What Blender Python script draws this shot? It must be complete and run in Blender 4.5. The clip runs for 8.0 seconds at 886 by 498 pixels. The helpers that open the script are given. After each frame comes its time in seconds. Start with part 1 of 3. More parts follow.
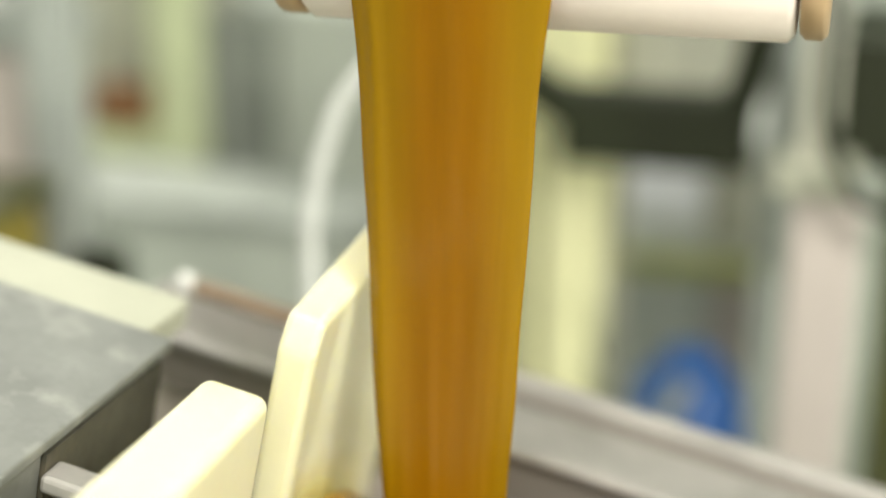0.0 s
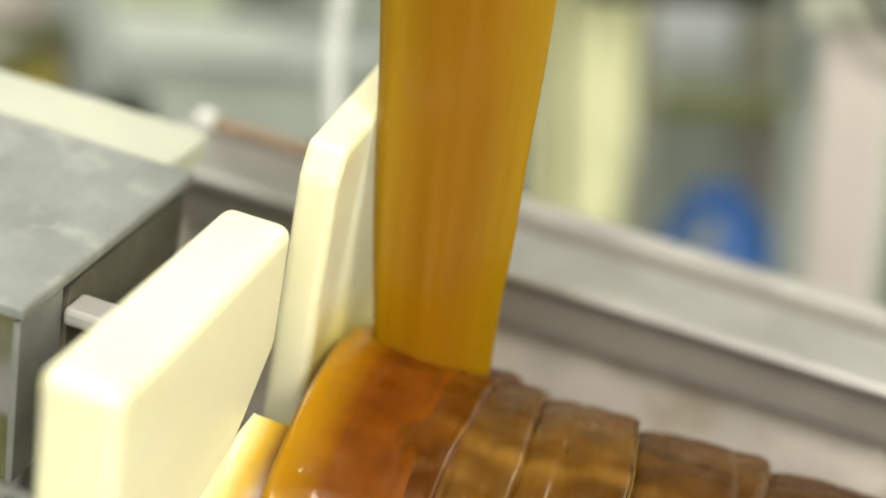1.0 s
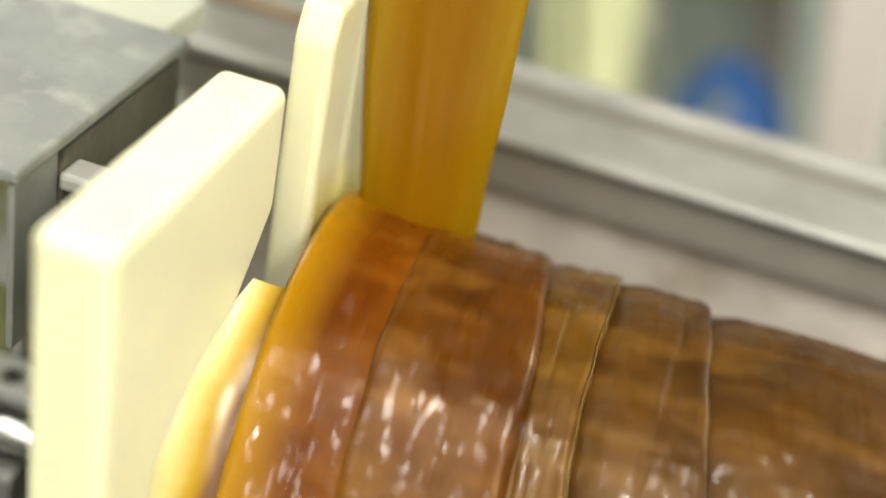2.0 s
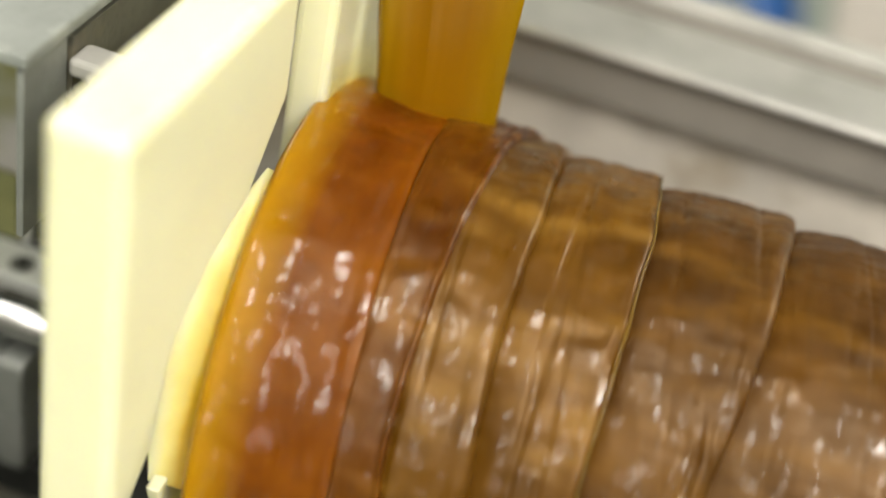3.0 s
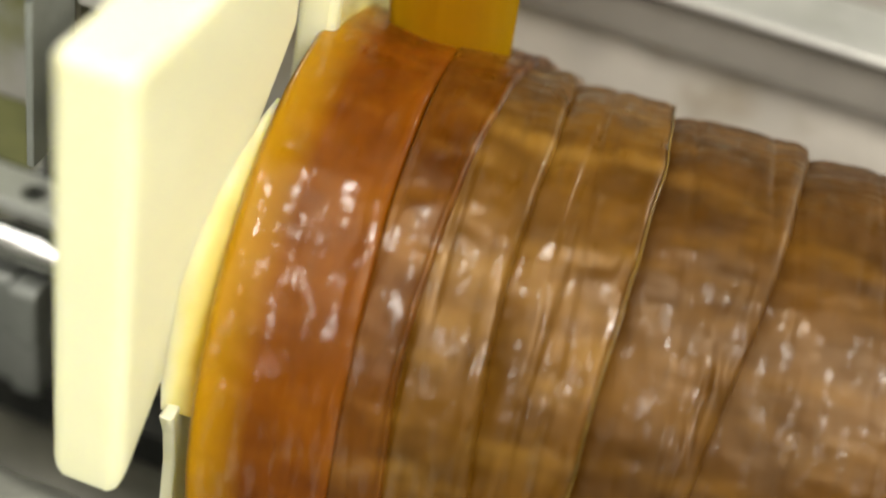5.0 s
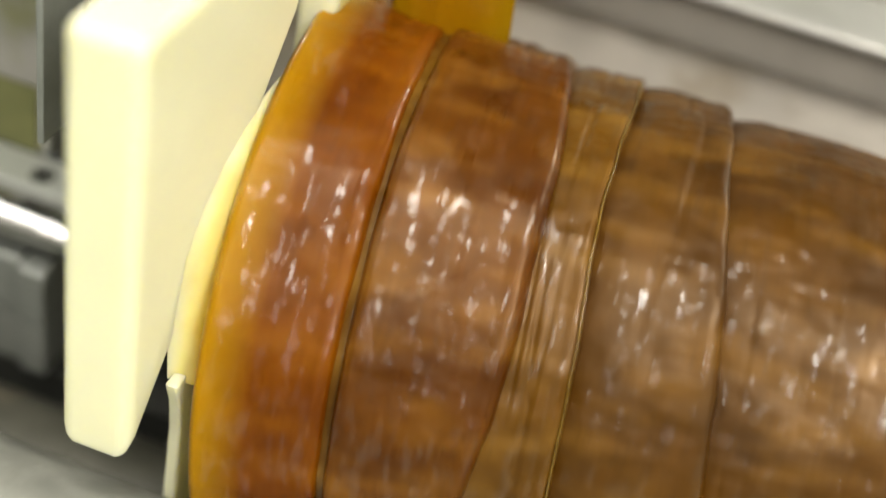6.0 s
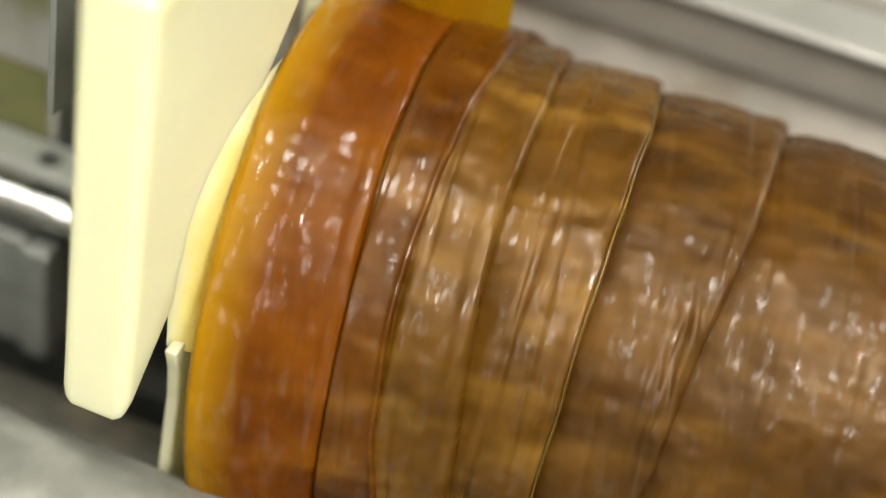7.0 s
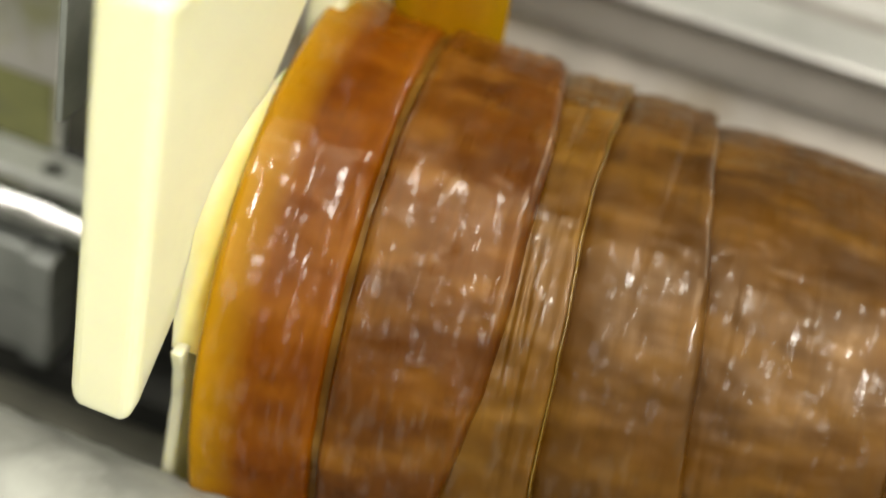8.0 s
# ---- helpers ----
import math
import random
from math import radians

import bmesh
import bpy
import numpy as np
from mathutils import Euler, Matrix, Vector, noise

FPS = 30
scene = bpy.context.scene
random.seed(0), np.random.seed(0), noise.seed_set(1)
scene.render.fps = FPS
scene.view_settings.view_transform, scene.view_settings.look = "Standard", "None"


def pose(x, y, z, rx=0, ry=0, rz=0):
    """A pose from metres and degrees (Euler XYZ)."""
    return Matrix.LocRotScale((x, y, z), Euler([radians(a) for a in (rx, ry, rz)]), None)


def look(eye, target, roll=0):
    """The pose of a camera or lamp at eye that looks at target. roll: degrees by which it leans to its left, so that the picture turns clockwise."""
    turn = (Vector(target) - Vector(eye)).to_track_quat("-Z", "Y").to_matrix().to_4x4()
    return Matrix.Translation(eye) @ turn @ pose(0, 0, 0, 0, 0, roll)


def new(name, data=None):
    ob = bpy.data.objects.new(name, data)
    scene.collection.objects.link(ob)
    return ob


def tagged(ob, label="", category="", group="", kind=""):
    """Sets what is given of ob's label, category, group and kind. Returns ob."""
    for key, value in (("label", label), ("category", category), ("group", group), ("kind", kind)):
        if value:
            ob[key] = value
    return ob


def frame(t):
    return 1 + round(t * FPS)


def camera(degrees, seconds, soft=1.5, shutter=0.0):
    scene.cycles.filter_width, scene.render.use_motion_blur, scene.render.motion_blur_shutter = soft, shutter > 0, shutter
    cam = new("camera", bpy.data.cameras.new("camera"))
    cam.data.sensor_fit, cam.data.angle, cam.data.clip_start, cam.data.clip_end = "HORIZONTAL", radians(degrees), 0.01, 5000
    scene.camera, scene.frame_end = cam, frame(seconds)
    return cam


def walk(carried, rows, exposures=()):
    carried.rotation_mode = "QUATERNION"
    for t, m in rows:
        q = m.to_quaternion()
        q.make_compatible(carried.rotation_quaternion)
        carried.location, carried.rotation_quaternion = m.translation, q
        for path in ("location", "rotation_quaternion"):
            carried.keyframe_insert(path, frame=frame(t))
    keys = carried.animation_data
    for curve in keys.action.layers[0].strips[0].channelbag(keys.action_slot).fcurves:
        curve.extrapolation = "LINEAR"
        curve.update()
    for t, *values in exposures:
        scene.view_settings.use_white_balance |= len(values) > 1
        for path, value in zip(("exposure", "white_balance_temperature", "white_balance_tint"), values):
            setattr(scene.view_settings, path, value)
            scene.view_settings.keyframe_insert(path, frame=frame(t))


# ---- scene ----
from math import cos, sin, pi

# the machine runs downhill by twelve degrees; its own space: x along the axis, y to the back, z up
MACHINE = Matrix.Translation((0, 0, 1.15)) @ pose(0, 0, 0, 0, 12.0, 0)

cam = camera(33.9, 8.0, soft=1.6, shutter=0.35)
cam.data.dof.use_dof = True
cam.data.dof.focus_distance = 0.80
cam.data.dof.aperture_fstop = 1.6
PATH = [
    (0, (0.2214, -0.4786, 0.3833), (-0.1680, 1.3387, -0.3559), 12.64),
    (0.5, (0.2214, -0.4730, 0.3712), (-0.1481, 1.3026, -0.4719), 11.70),
    (1, (0.2243, -0.4684, 0.3629), (-0.1406, 1.2666, -0.5624), 11.81),
    (1.5, (0.2320, -0.4666, 0.3572), (-0.1241, 1.2373, -0.6274), 11.54),
    (2, (0.2338, -0.4631, 0.3469), (-0.1032, 1.1990, -0.7128), 11.54),
    (3.5, (0.2205, -0.4503, 0.3388), (-0.0599, 1.1055, -0.8860), 12.96),
    (4, (0.2239, -0.4491, 0.3396), (-0.0560, 1.0849, -0.9117), 12.81),
    (4.5, (0.2247, -0.4494, 0.3413), (-0.0546, 1.0723, -0.9267), 12.71),
    (6, (0.2352, -0.4805, 0.3430), (-0.0460, 1.0478, -0.9159), 12.51),
    (6.5, (0.2490, -0.5145, 0.3287), (-0.0436, 1.0464, -0.8876), 13.14),
    (7, (0.2542, -0.5186, 0.3175), (-0.0531, 1.0544, -0.8778), 13.51),
    (7.5, (0.2661, -0.5402, 0.3295), (-0.0418, 1.0440, -0.8514), 12.67),
    (8, (0.2550, -0.5446, 0.3167), (-0.0485, 1.0563, -0.8437), 13.76),
]
walk(cam, [(t, MACHINE @ look(eye, target, roll)) for t, eye, target, roll in PATH])

# ---- light ----
world = bpy.data.worlds.new("world")
scene.world = world
world.use_nodes = True
world.node_tree.nodes["Background"].inputs[0].default_value = (0.9, 1.0, 0.95, 1)
world.node_tree.nodes["Background"].inputs[1].default_value = 0.1
scene.view_settings.exposure = 0.2


def unseen_lamp(x, y, z, sx, sy, watts):
    data = bpy.data.lights.new("unseen_lamp", "AREA")
    data.shape, data.size, data.size_y, data.energy, data.color = "RECTANGLE", sx, sy, watts, (1.0, 0.965, 0.88)
    ob = new("unseen_lamp", data)
    ob.matrix_world = pose(x, y, z)
    return ob


# lamps out of view, added to light plates, candy highlights and background
for lamp_x, lamp_y, watts in ((-1.2, -0.5, 26), (0.6, -0.5, 36), (2.3, -1.2, 125), (0.6, -1.9, 34), (2.8, -2.8, 70), (-0.6, -3.6, 24), (1.4, -3.6, 28), (-0.6, -5.4, 24), (1.4, -5.4, 30), (-0.6, -7.4, 30), (1.4, -7.4, 34), (-3.0, 2.9, 165), (3.7, 2.7, 182)):
    unseen_lamp(lamp_x, lamp_y, 3.12, 1.25, 0.26, watts)


# ---- materials ----
def material(name, color, rough=0.5, metal=0.0, vary=0.15, scale=20.0, bump=0.0, bump_scale=80.0, spot=0.0, spot_color=(0.3, 0.25, 0.2), spot_scale=6.0, stretch=(1, 1, 1), **more):
    """Principled paint with colour varied at two scales, optional blotches and fine relief, in the object's own metres."""
    m = bpy.data.materials.new(name)
    m.use_nodes = True
    t = m.node_tree
    p = t.nodes["Principled BSDF"]
    co = t.nodes.new("ShaderNodeTexCoord")
    mp = t.nodes.new("ShaderNodeMapping")
    mp.inputs["Scale"].default_value = stretch
    t.links.new(co.outputs["Object"], mp.inputs["Vector"])

    def noisy(s, detail=4.0):
        n = t.nodes.new("ShaderNodeTexNoise")
        n.inputs["Scale"].default_value, n.inputs["Detail"].default_value = s, detail
        t.links.new(mp.outputs["Vector"], n.inputs["Vector"])
        return n

    def mixed(fac, a, b, low, high):
        r = t.nodes.new("ShaderNodeMapRange")
        r.inputs["From Min"].default_value, r.inputs["From Max"].default_value = low, high
        t.links.new(fac, r.inputs["Value"])
        x = t.nodes.new("ShaderNodeMix")
        x.data_type = "RGBA"
        t.links.new(r.outputs[0], x.inputs["Factor"])
        for sock, v in ((x.inputs[6], a), (x.inputs[7], b)):
            if isinstance(v, tuple):
                sock.default_value = (*v, 1)
            else:
                t.links.new(v, sock)
        return x.outputs[2]

    dark = tuple(c * (1 - vary) for c in color)
    light = tuple(min(1.0, c * (1 + vary)) for c in color)
    big = mixed(noisy(scale).outputs["Fac"], dark, light, 0.35, 0.65)
    fine = mixed(noisy(scale * 9).outputs["Fac"], big, tuple(c * (1 - vary * 0.6) for c in color), 0.5, 0.9)
    out = fine
    if spot:
        out = mixed(noisy(spot_scale, 6.0).outputs["Fac"], fine, spot_color, 0.62 - spot * 0.2, 0.70)
    t.links.new(out, p.inputs["Base Color"])
    rr = t.nodes.new("ShaderNodeMapRange")
    rr.inputs["To Min"].default_value, rr.inputs["To Max"].default_value = max(0.02, rough * 0.75), min(1.0, rough * 1.25)
    t.links.new(noisy(scale * 3).outputs["Fac"], rr.inputs["Value"])
    t.links.new(rr.outputs[0], p.inputs["Roughness"])
    p.inputs["Metallic"].default_value = metal
    if bump:
        b = t.nodes.new("ShaderNodeBump")
        b.inputs["Strength"].default_value, b.inputs["Distance"].default_value = bump, 0.003
        t.links.new(noisy(bump_scale).outputs["Fac"], b.inputs["Height"])
        t.links.new(b.outputs["Normal"], p.inputs["Normal"])
    for key, value in more.items():
        p.inputs[key.replace("_", " ")].default_value = value
    return m


POLY = material("white_polyethylene", (0.655, 0.63, 0.425), 0.35, vary=0.03, scale=9, bump=0.05, Subsurface_Weight=0.6, Subsurface_Radius=(0.03, 0.028, 0.015), Subsurface_Scale=0.8)
STEEL = material("brushed_steel", (0.42, 0.405, 0.38), 0.42, metal=0.45, vary=0.14, scale=14, bump=0.06, bump_scale=60, spot=0.35, spot_color=(0.30, 0.29, 0.255), spot_scale=8)
DUSTY = material("dusty_steel", (0.50, 0.455, 0.40), 0.55, metal=0.1, vary=0.22, scale=9, bump=0.1, spot=0.55, spot_color=(0.25, 0.20, 0.135), spot_scale=13)
# steel darkened to paint in the shade on the lip's front and in the groove
LIP_SHADE = material("shaded_lip_steel", (0.22, 0.20, 0.175), 0.5, metal=0.2, vary=0.14, scale=10, bump=0.05, spot=0.3, spot_color=(0.13, 0.12, 0.08), spot_scale=8)
TABLE = material("galvanised_sheet", (0.22, 0.23, 0.215), 0.5, metal=0.3, vary=0.16, scale=18, bump=0.06, spot=0.35, spot_color=(0.31, 0.32, 0.295), spot_scale=30)
DARK = material("dark_steel", (0.075, 0.072, 0.055), 0.5, metal=0.3, vary=0.3, scale=20, bump=0.1, spot=0.2, spot_color=(0.19, 0.16, 0.11), spot_scale=12)
# near-black colour that stands in for deep shade in gaps and recesses
GAP_SHADE = material("gap_shade", (0.012, 0.012, 0.010), 0.6, vary=0.3)
CHROME = material("polished_shaft", (0.62, 0.61, 0.60), 0.16, metal=1.0, vary=0.06, scale=30, stretch=(1, 8, 8))
BLOCK = material("cast_block", (0.20, 0.205, 0.19), 0.42, metal=0.3, vary=0.15, scale=25, bump=0.1)
PANEL = material("stained_panel", (0.40, 0.375, 0.35), 0.5, vary=0.15, scale=12, spot=0.6, spot_color=(0.26, 0.25, 0.10), spot_scale=18)
STRIPE = material("olive_stripe", (0.20, 0.20, 0.075), 0.5, vary=0.25, scale=14, spot=0.5, spot_color=(0.10, 0.095, 0.10), spot_scale=22)
CAP = material("pale_plate", (0.74, 0.75, 0.71), 0.4, metal=0.1, vary=0.1, scale=20, bump=0.05)
ROLL = material("knurled_roller", (0.25, 0.25, 0.22), 0.5, metal=0.3, vary=0.22, scale=24, bump=0.6, bump_scale=30, spot=0.3, spot_color=(0.36, 0.36, 0.32), spot_scale=15)
CREAM = material("cream_roll", (0.80, 0.71, 0.645), 0.4, vary=0.03)
TAN = material("tan_hub", (0.42, 0.29, 0.16), 0.5, vary=0.1)
WOOD = material("worn_wood", (0.24, 0.17, 0.11), 0.6, vary=0.25, scale=20, stretch=(1, 6, 6))
HOSE = material("white_hose", (0.66, 0.68, 0.65), 0.4, vary=0.05)
GREEN_WALL = material("pale_green_wall", (0.37, 0.40, 0.36), 0.6, vary=0.1, scale=2)
SHEEN_WALL = material("sheen_wall_paint", (0.50, 0.48, 0.46), 0.6, vary=0.06, scale=2)
CEILING = material("ceiling_paint", (0.38, 0.38, 0.35), 0.7, vary=0.05, scale=3)
PALE = material("pale_green_paint", (0.40, 0.41, 0.325), 0.5, vary=0.1, scale=5)
BENCH = material("pale_bench_paint", (0.46, 0.495, 0.45), 0.5, vary=0.14, scale=4)
LIME = material("pale_lime_paint", (0.52, 0.57, 0.36), 0.5, vary=0.1, scale=5)
YELLOW = material("pale_yellow_paint", (0.80, 0.79, 0.48), 0.5, vary=0.08, scale=4)
GREY = material("grey_paint", (0.49, 0.44, 0.41), 0.5, vary=0.1, scale=5)
BEIGE = material("beige_grey_paint", (0.40, 0.40, 0.33), 0.5, vary=0.1, scale=5)
PACK = material("pale_machine_paint", (0.70, 0.74, 0.70), 0.5, vary=0.15, scale=6)
OLIVE = material("olive_paint", (0.065, 0.070, 0.020), 0.5, vary=0.25, scale=6)
DKGREEN = material("dark_green_paint", (0.012, 0.016, 0.004), 0.5, vary=0.25, scale=6)
SLATE = material("slate_paint", (0.31, 0.335, 0.31), 0.5, vary=0.2, scale=6)
RAIL = material("olive_lime_paint", (0.34, 0.36, 0.12), 0.5, vary=0.15, scale=8)
BLUE = material("blue_plastic", (0.025, 0.11, 0.36), 0.35, vary=0.15, scale=8)
WHITE = material("white_plastic", (0.84, 0.86, 0.92), 0.4, vary=0.08, scale=6)
RUST = material("red_brown_paint", (0.20, 0.085, 0.025), 0.5, vary=0.15, scale=8)
FLOOR = material("pale_concrete", (0.36, 0.40, 0.34), 0.5, vary=0.12, scale=3, bump=0.05)
OCHRE = material("ochre_plastic", (0.20, 0.16, 0.02), 0.5, vary=0.2)


def candy_material(name, dark, light, pale, rough, sss, sheen, wet, thin=None):
    """Glassy pulled sugar: milky streaks along and across the winding, uneven skin. The pale tone also paints in soft
    sheen.
    """
    m = bpy.data.materials.new(name)
    m.use_nodes = True
    t = m.node_tree
    p = t.nodes["Principled BSDF"]
    co = t.nodes.new("ShaderNodeTexCoord")

    def noisy(sx, sy, detail=3.0, lift=0.0):
        mp = t.nodes.new("ShaderNodeMapping")
        mp.inputs["Scale"].default_value, mp.inputs["Location"].default_value = (sx, sy, 1), (lift, lift, lift)
        t.links.new(co.outputs["UV"], mp.inputs["Vector"])
        n = t.nodes.new("ShaderNodeTexNoise")
        n.inputs["Scale"].default_value, n.inputs["Detail"].default_value = 1.0, detail
        t.links.new(mp.outputs["Vector"], n.inputs["Vector"])
        return n.outputs["Fac"]

    def ranged(v, a, b, lo=0.0, hi=1.0):
        r = t.nodes.new("ShaderNodeMapRange")
        for k, x in zip(("From Min", "From Max", "To Min", "To Max"), (a, b, lo, hi)):
            r.inputs[k].default_value = x
        t.links.new(v, r.inputs["Value"])
        return r.outputs[0]

    def mix(f, a, b):
        x = t.nodes.new("ShaderNodeMix")
        x.data_type = "RGBA"
        t.links.new(f, x.inputs["Factor"])
        for sock, v in ((x.inputs[6], a), (x.inputs[7], b)):
            if isinstance(v, tuple):
                sock.default_value = (*v, 1)
            else:
                t.links.new(v, sock)
        return x.outputs[2]

    col = mix(ranged(noisy(24, 18), 0.33, 0.67), dark, light)
    col = mix(ranged(noisy(16, 42, 3, 7), 0.48, 0.72, 0, 0.75), col, pale)
    col = mix(ranged(noisy(160, 25, 2, 3), 0.52, 0.75, 0, 0.35), col, dark)
    # golden end edge: backlit glow through thin candy, painted into the colour
    if thin:
        xyz = t.nodes.new("ShaderNodeSeparateXYZ")
        t.links.new(co.outputs["UV"], xyz.inputs[0])
        col = mix(ranged(xyz.outputs["X"], 0.052, 0.024), col, thin)
    t.links.new(col, p.inputs["Base Color"])
    t.links.new(ranged(noisy(40, 40, 2, 5), 0.32, 0.68, rough * 1.0, rough * 1.9), p.inputs["Roughness"])
    p.inputs["Subsurface Weight"].default_value, p.inputs["Subsurface Scale"].default_value = sss, 0.3
    p.inputs["Subsurface Radius"].default_value = (0.02, 0.012, 0.003)
    p.inputs["IOR"].default_value = 1.48
    p.inputs["Specular IOR Level"].default_value = sheen
    p.inputs["Specular Tint"].default_value = (1.0, 0.72, 0.46, 1)
    p.inputs["Coat Roughness"].default_value = 0.07
    last = None
    for h, dist in ((noisy(28, 24, 1.5, 1), 0.0042), (noisy(44, 110, 1.0, 2), 0.0016), (noisy(130, 40, 1, 4), 0.0005)):
        b = t.nodes.new("ShaderNodeBump")
        b.inputs["Strength"].default_value, b.inputs["Distance"].default_value = 0.8, dist
        t.links.new(h, b.inputs["Height"])
        if last:
            t.links.new(last, b.inputs["Normal"])
        last = b.outputs["Normal"]
    t.links.new(last, p.inputs["Normal"])
    # small wet dimples in the clear skin
    b = t.nodes.new("ShaderNodeBump")
    b.inputs["Strength"].default_value, b.inputs["Distance"].default_value = 0.9, 0.0030
    t.links.new(noisy(110, 34, 0.5, 9), b.inputs["Height"])
    t.links.new(last, b.inputs["Normal"])
    t.links.new(b.outputs["Normal"], p.inputs["Coat Normal"])
    # wet in patches only
    t.links.new(ranged(noisy(140, 42, 1.0, 13), 0.50, 0.64, 0.0, wet), p.inputs["Coat Weight"])
    return m


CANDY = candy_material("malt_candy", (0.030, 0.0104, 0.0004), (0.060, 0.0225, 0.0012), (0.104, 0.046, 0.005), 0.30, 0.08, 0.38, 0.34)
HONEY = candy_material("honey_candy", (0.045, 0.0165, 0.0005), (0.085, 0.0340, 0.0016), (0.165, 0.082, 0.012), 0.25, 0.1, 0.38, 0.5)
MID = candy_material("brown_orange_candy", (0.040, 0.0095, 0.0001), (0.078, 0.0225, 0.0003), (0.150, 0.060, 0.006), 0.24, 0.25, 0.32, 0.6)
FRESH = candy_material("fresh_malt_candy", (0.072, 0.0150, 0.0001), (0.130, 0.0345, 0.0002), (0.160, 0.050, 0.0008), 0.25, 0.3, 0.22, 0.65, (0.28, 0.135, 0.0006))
RIM = material("amber_rim", (0.11, 0.062, 0.005), 0.25, vary=0.4, scale=30)


def sheet_material():
    """Soft amber sugar, thicker and darker along the middle, lit through from behind."""
    m = material("amber_sheet", (0.315, 0.158, 0.0012), 0.2, vary=0.11, scale=10, bump=0.12, bump_scale=16, stretch=(3, 3, 0.2))
    t = m.node_tree
    p = t.nodes["Principled BSDF"]
    streaks = p.inputs["Base Color"].links[0].from_socket
    co = t.nodes.new("ShaderNodeTexCoord")
    xyz = t.nodes.new("ShaderNodeSeparateXYZ")
    t.links.new(co.outputs["Object"], xyz.inputs[0])
    off = t.nodes.new("ShaderNodeMath")
    off.operation = "ABSOLUTE"
    t.links.new(xyz.outputs["X"], off.inputs[0])
    r = t.nodes.new("ShaderNodeMapRange")
    r.interpolation_type = "SMOOTHSTEP"
    r.inputs["From Min"].default_value, r.inputs["From Max"].default_value = 0.010, 0.046
    t.links.new(off.outputs[0], r.inputs["Value"])
    tone = t.nodes.new("ShaderNodeMix")
    tone.data_type, tone.blend_type = "RGBA", "MULTIPLY"
    tone.inputs["Factor"].default_value = 1.0
    shade = t.nodes.new("ShaderNodeMix")
    shade.data_type = "RGBA"
    shade.inputs[6].default_value, shade.inputs[7].default_value = (0.95, 0.83, 0.5, 1), (1.05, 1.2, 1.6, 1)
    t.links.new(r.outputs[0], shade.inputs["Factor"])
    t.links.new(streaks, tone.inputs[6])
    t.links.new(shade.outputs[2], tone.inputs[7])
    t.links.new(tone.outputs[2], p.inputs["Base Color"])
    p.inputs["Specular IOR Level"].default_value = 0.35
    tr = t.nodes.new("ShaderNodeBsdfTranslucent")
    t.links.new(tone.outputs[2], tr.inputs["Color"])
    mx = t.nodes.new("ShaderNodeMixShader")
    mx.inputs[0].default_value = 0.3
    t.links.new(p.outputs[0], mx.inputs[1])
    t.links.new(tr.outputs[0], mx.inputs[2])
    see = t.nodes.new("ShaderNodeBsdfTransparent")
    see.inputs[0].default_value = (1.0, 0.68, 0.05, 1)
    my = t.nodes.new("ShaderNodeMixShader")
    my.inputs[0].default_value = 0.13
    t.links.new(mx.outputs[0], my.inputs[1])
    t.links.new(see.outputs[0], my.inputs[2])
    t.links.new(my.outputs[0], t.nodes["Material Output"].inputs[0])
    return m


SHEET = sheet_material()


# ---- mesh helpers ----
def put(name, bm, mat, parent=None, label="", smooth=False):
    me = bpy.data.meshes.new(name)
    bm.normal_update()
    bm.to_mesh(me)
    bm.free()
    for p in me.polygons:
        p.use_smooth = smooth
    me.materials.append(mat)
    ob = new(name, me)
    if parent:
        ob.parent = parent
    if label:
        tagged(ob, label)
    return ob


def part(name, bm, mat, parent, label="", smooth=False):
    return put(name, bm, mat, parent, label, smooth)


def thing(name, m, label, category, group="", kind=""):
    ob = new(name)
    ob.empty_display_size = 0.02
    ob.matrix_world = m
    return tagged(ob, label, category, group, kind)


def box(x0, x1, y0, y1, z0, z1, bevel=0.0, seg=2):
    bm = bmesh.new()
    bmesh.ops.create_cube(bm, size=1, matrix=Matrix.LocRotScale(((x0 + x1) / 2, (y0 + y1) / 2, (z0 + z1) / 2), None, (x1 - x0, y1 - y0, z1 - z0)))
    if bevel:
        bmesh.ops.bevel(bm, geom=bm.edges[:], offset=bevel, segments=seg, affect="EDGES", profile=0.5)
    return bm


def prism(outline, x0, x1, bevel=0.0, seg=2):
    """An outline in y and z, thick along x."""
    bm = bmesh.new()
    a = [bm.verts.new((x0, y, z)) for y, z in outline]
    b = [bm.verts.new((x1, y, z)) for y, z in outline]
    n = len(a)
    bm.faces.new(a[::-1])
    bm.faces.new(b)
    for i in range(n):
        bm.faces.new((a[i], a[(i + 1) % n], b[(i + 1) % n], b[i]))
    bmesh.ops.recalc_face_normals(bm, faces=bm.faces[:])
    if bevel:
        bmesh.ops.bevel(bm, geom=bm.edges[:], offset=bevel, segments=seg, affect="EDGES", profile=0.5)
    return bm


def lathe(profile, n=48, turn=Matrix()):
    """Rings of (x, radius) round the x axis, closed at the ends."""
    bm = bmesh.new()
    rings = []
    for x, r in profile:
        rings.append([bm.verts.new(turn @ Vector((x, r * cos(2 * pi * i / n), r * sin(2 * pi * i / n)))) for i in range(n)])
    for a, b in zip(rings, rings[1:]):
        for i in range(n):
            bm.faces.new((a[i], b[i], b[(i + 1) % n], a[(i + 1) % n]))
    bm.faces.new(rings[0])
    bm.faces.new(rings[-1][::-1])
    bmesh.ops.recalc_face_normals(bm, faces=bm.faces[:])
    return bm


def rod(r, x0, x1, bevel=0.002, n=32, turn=Matrix()):
    return lathe([(x0, r - bevel), (x0 + bevel, r), (x1 - bevel, r), (x1, r - bevel)], n, turn)


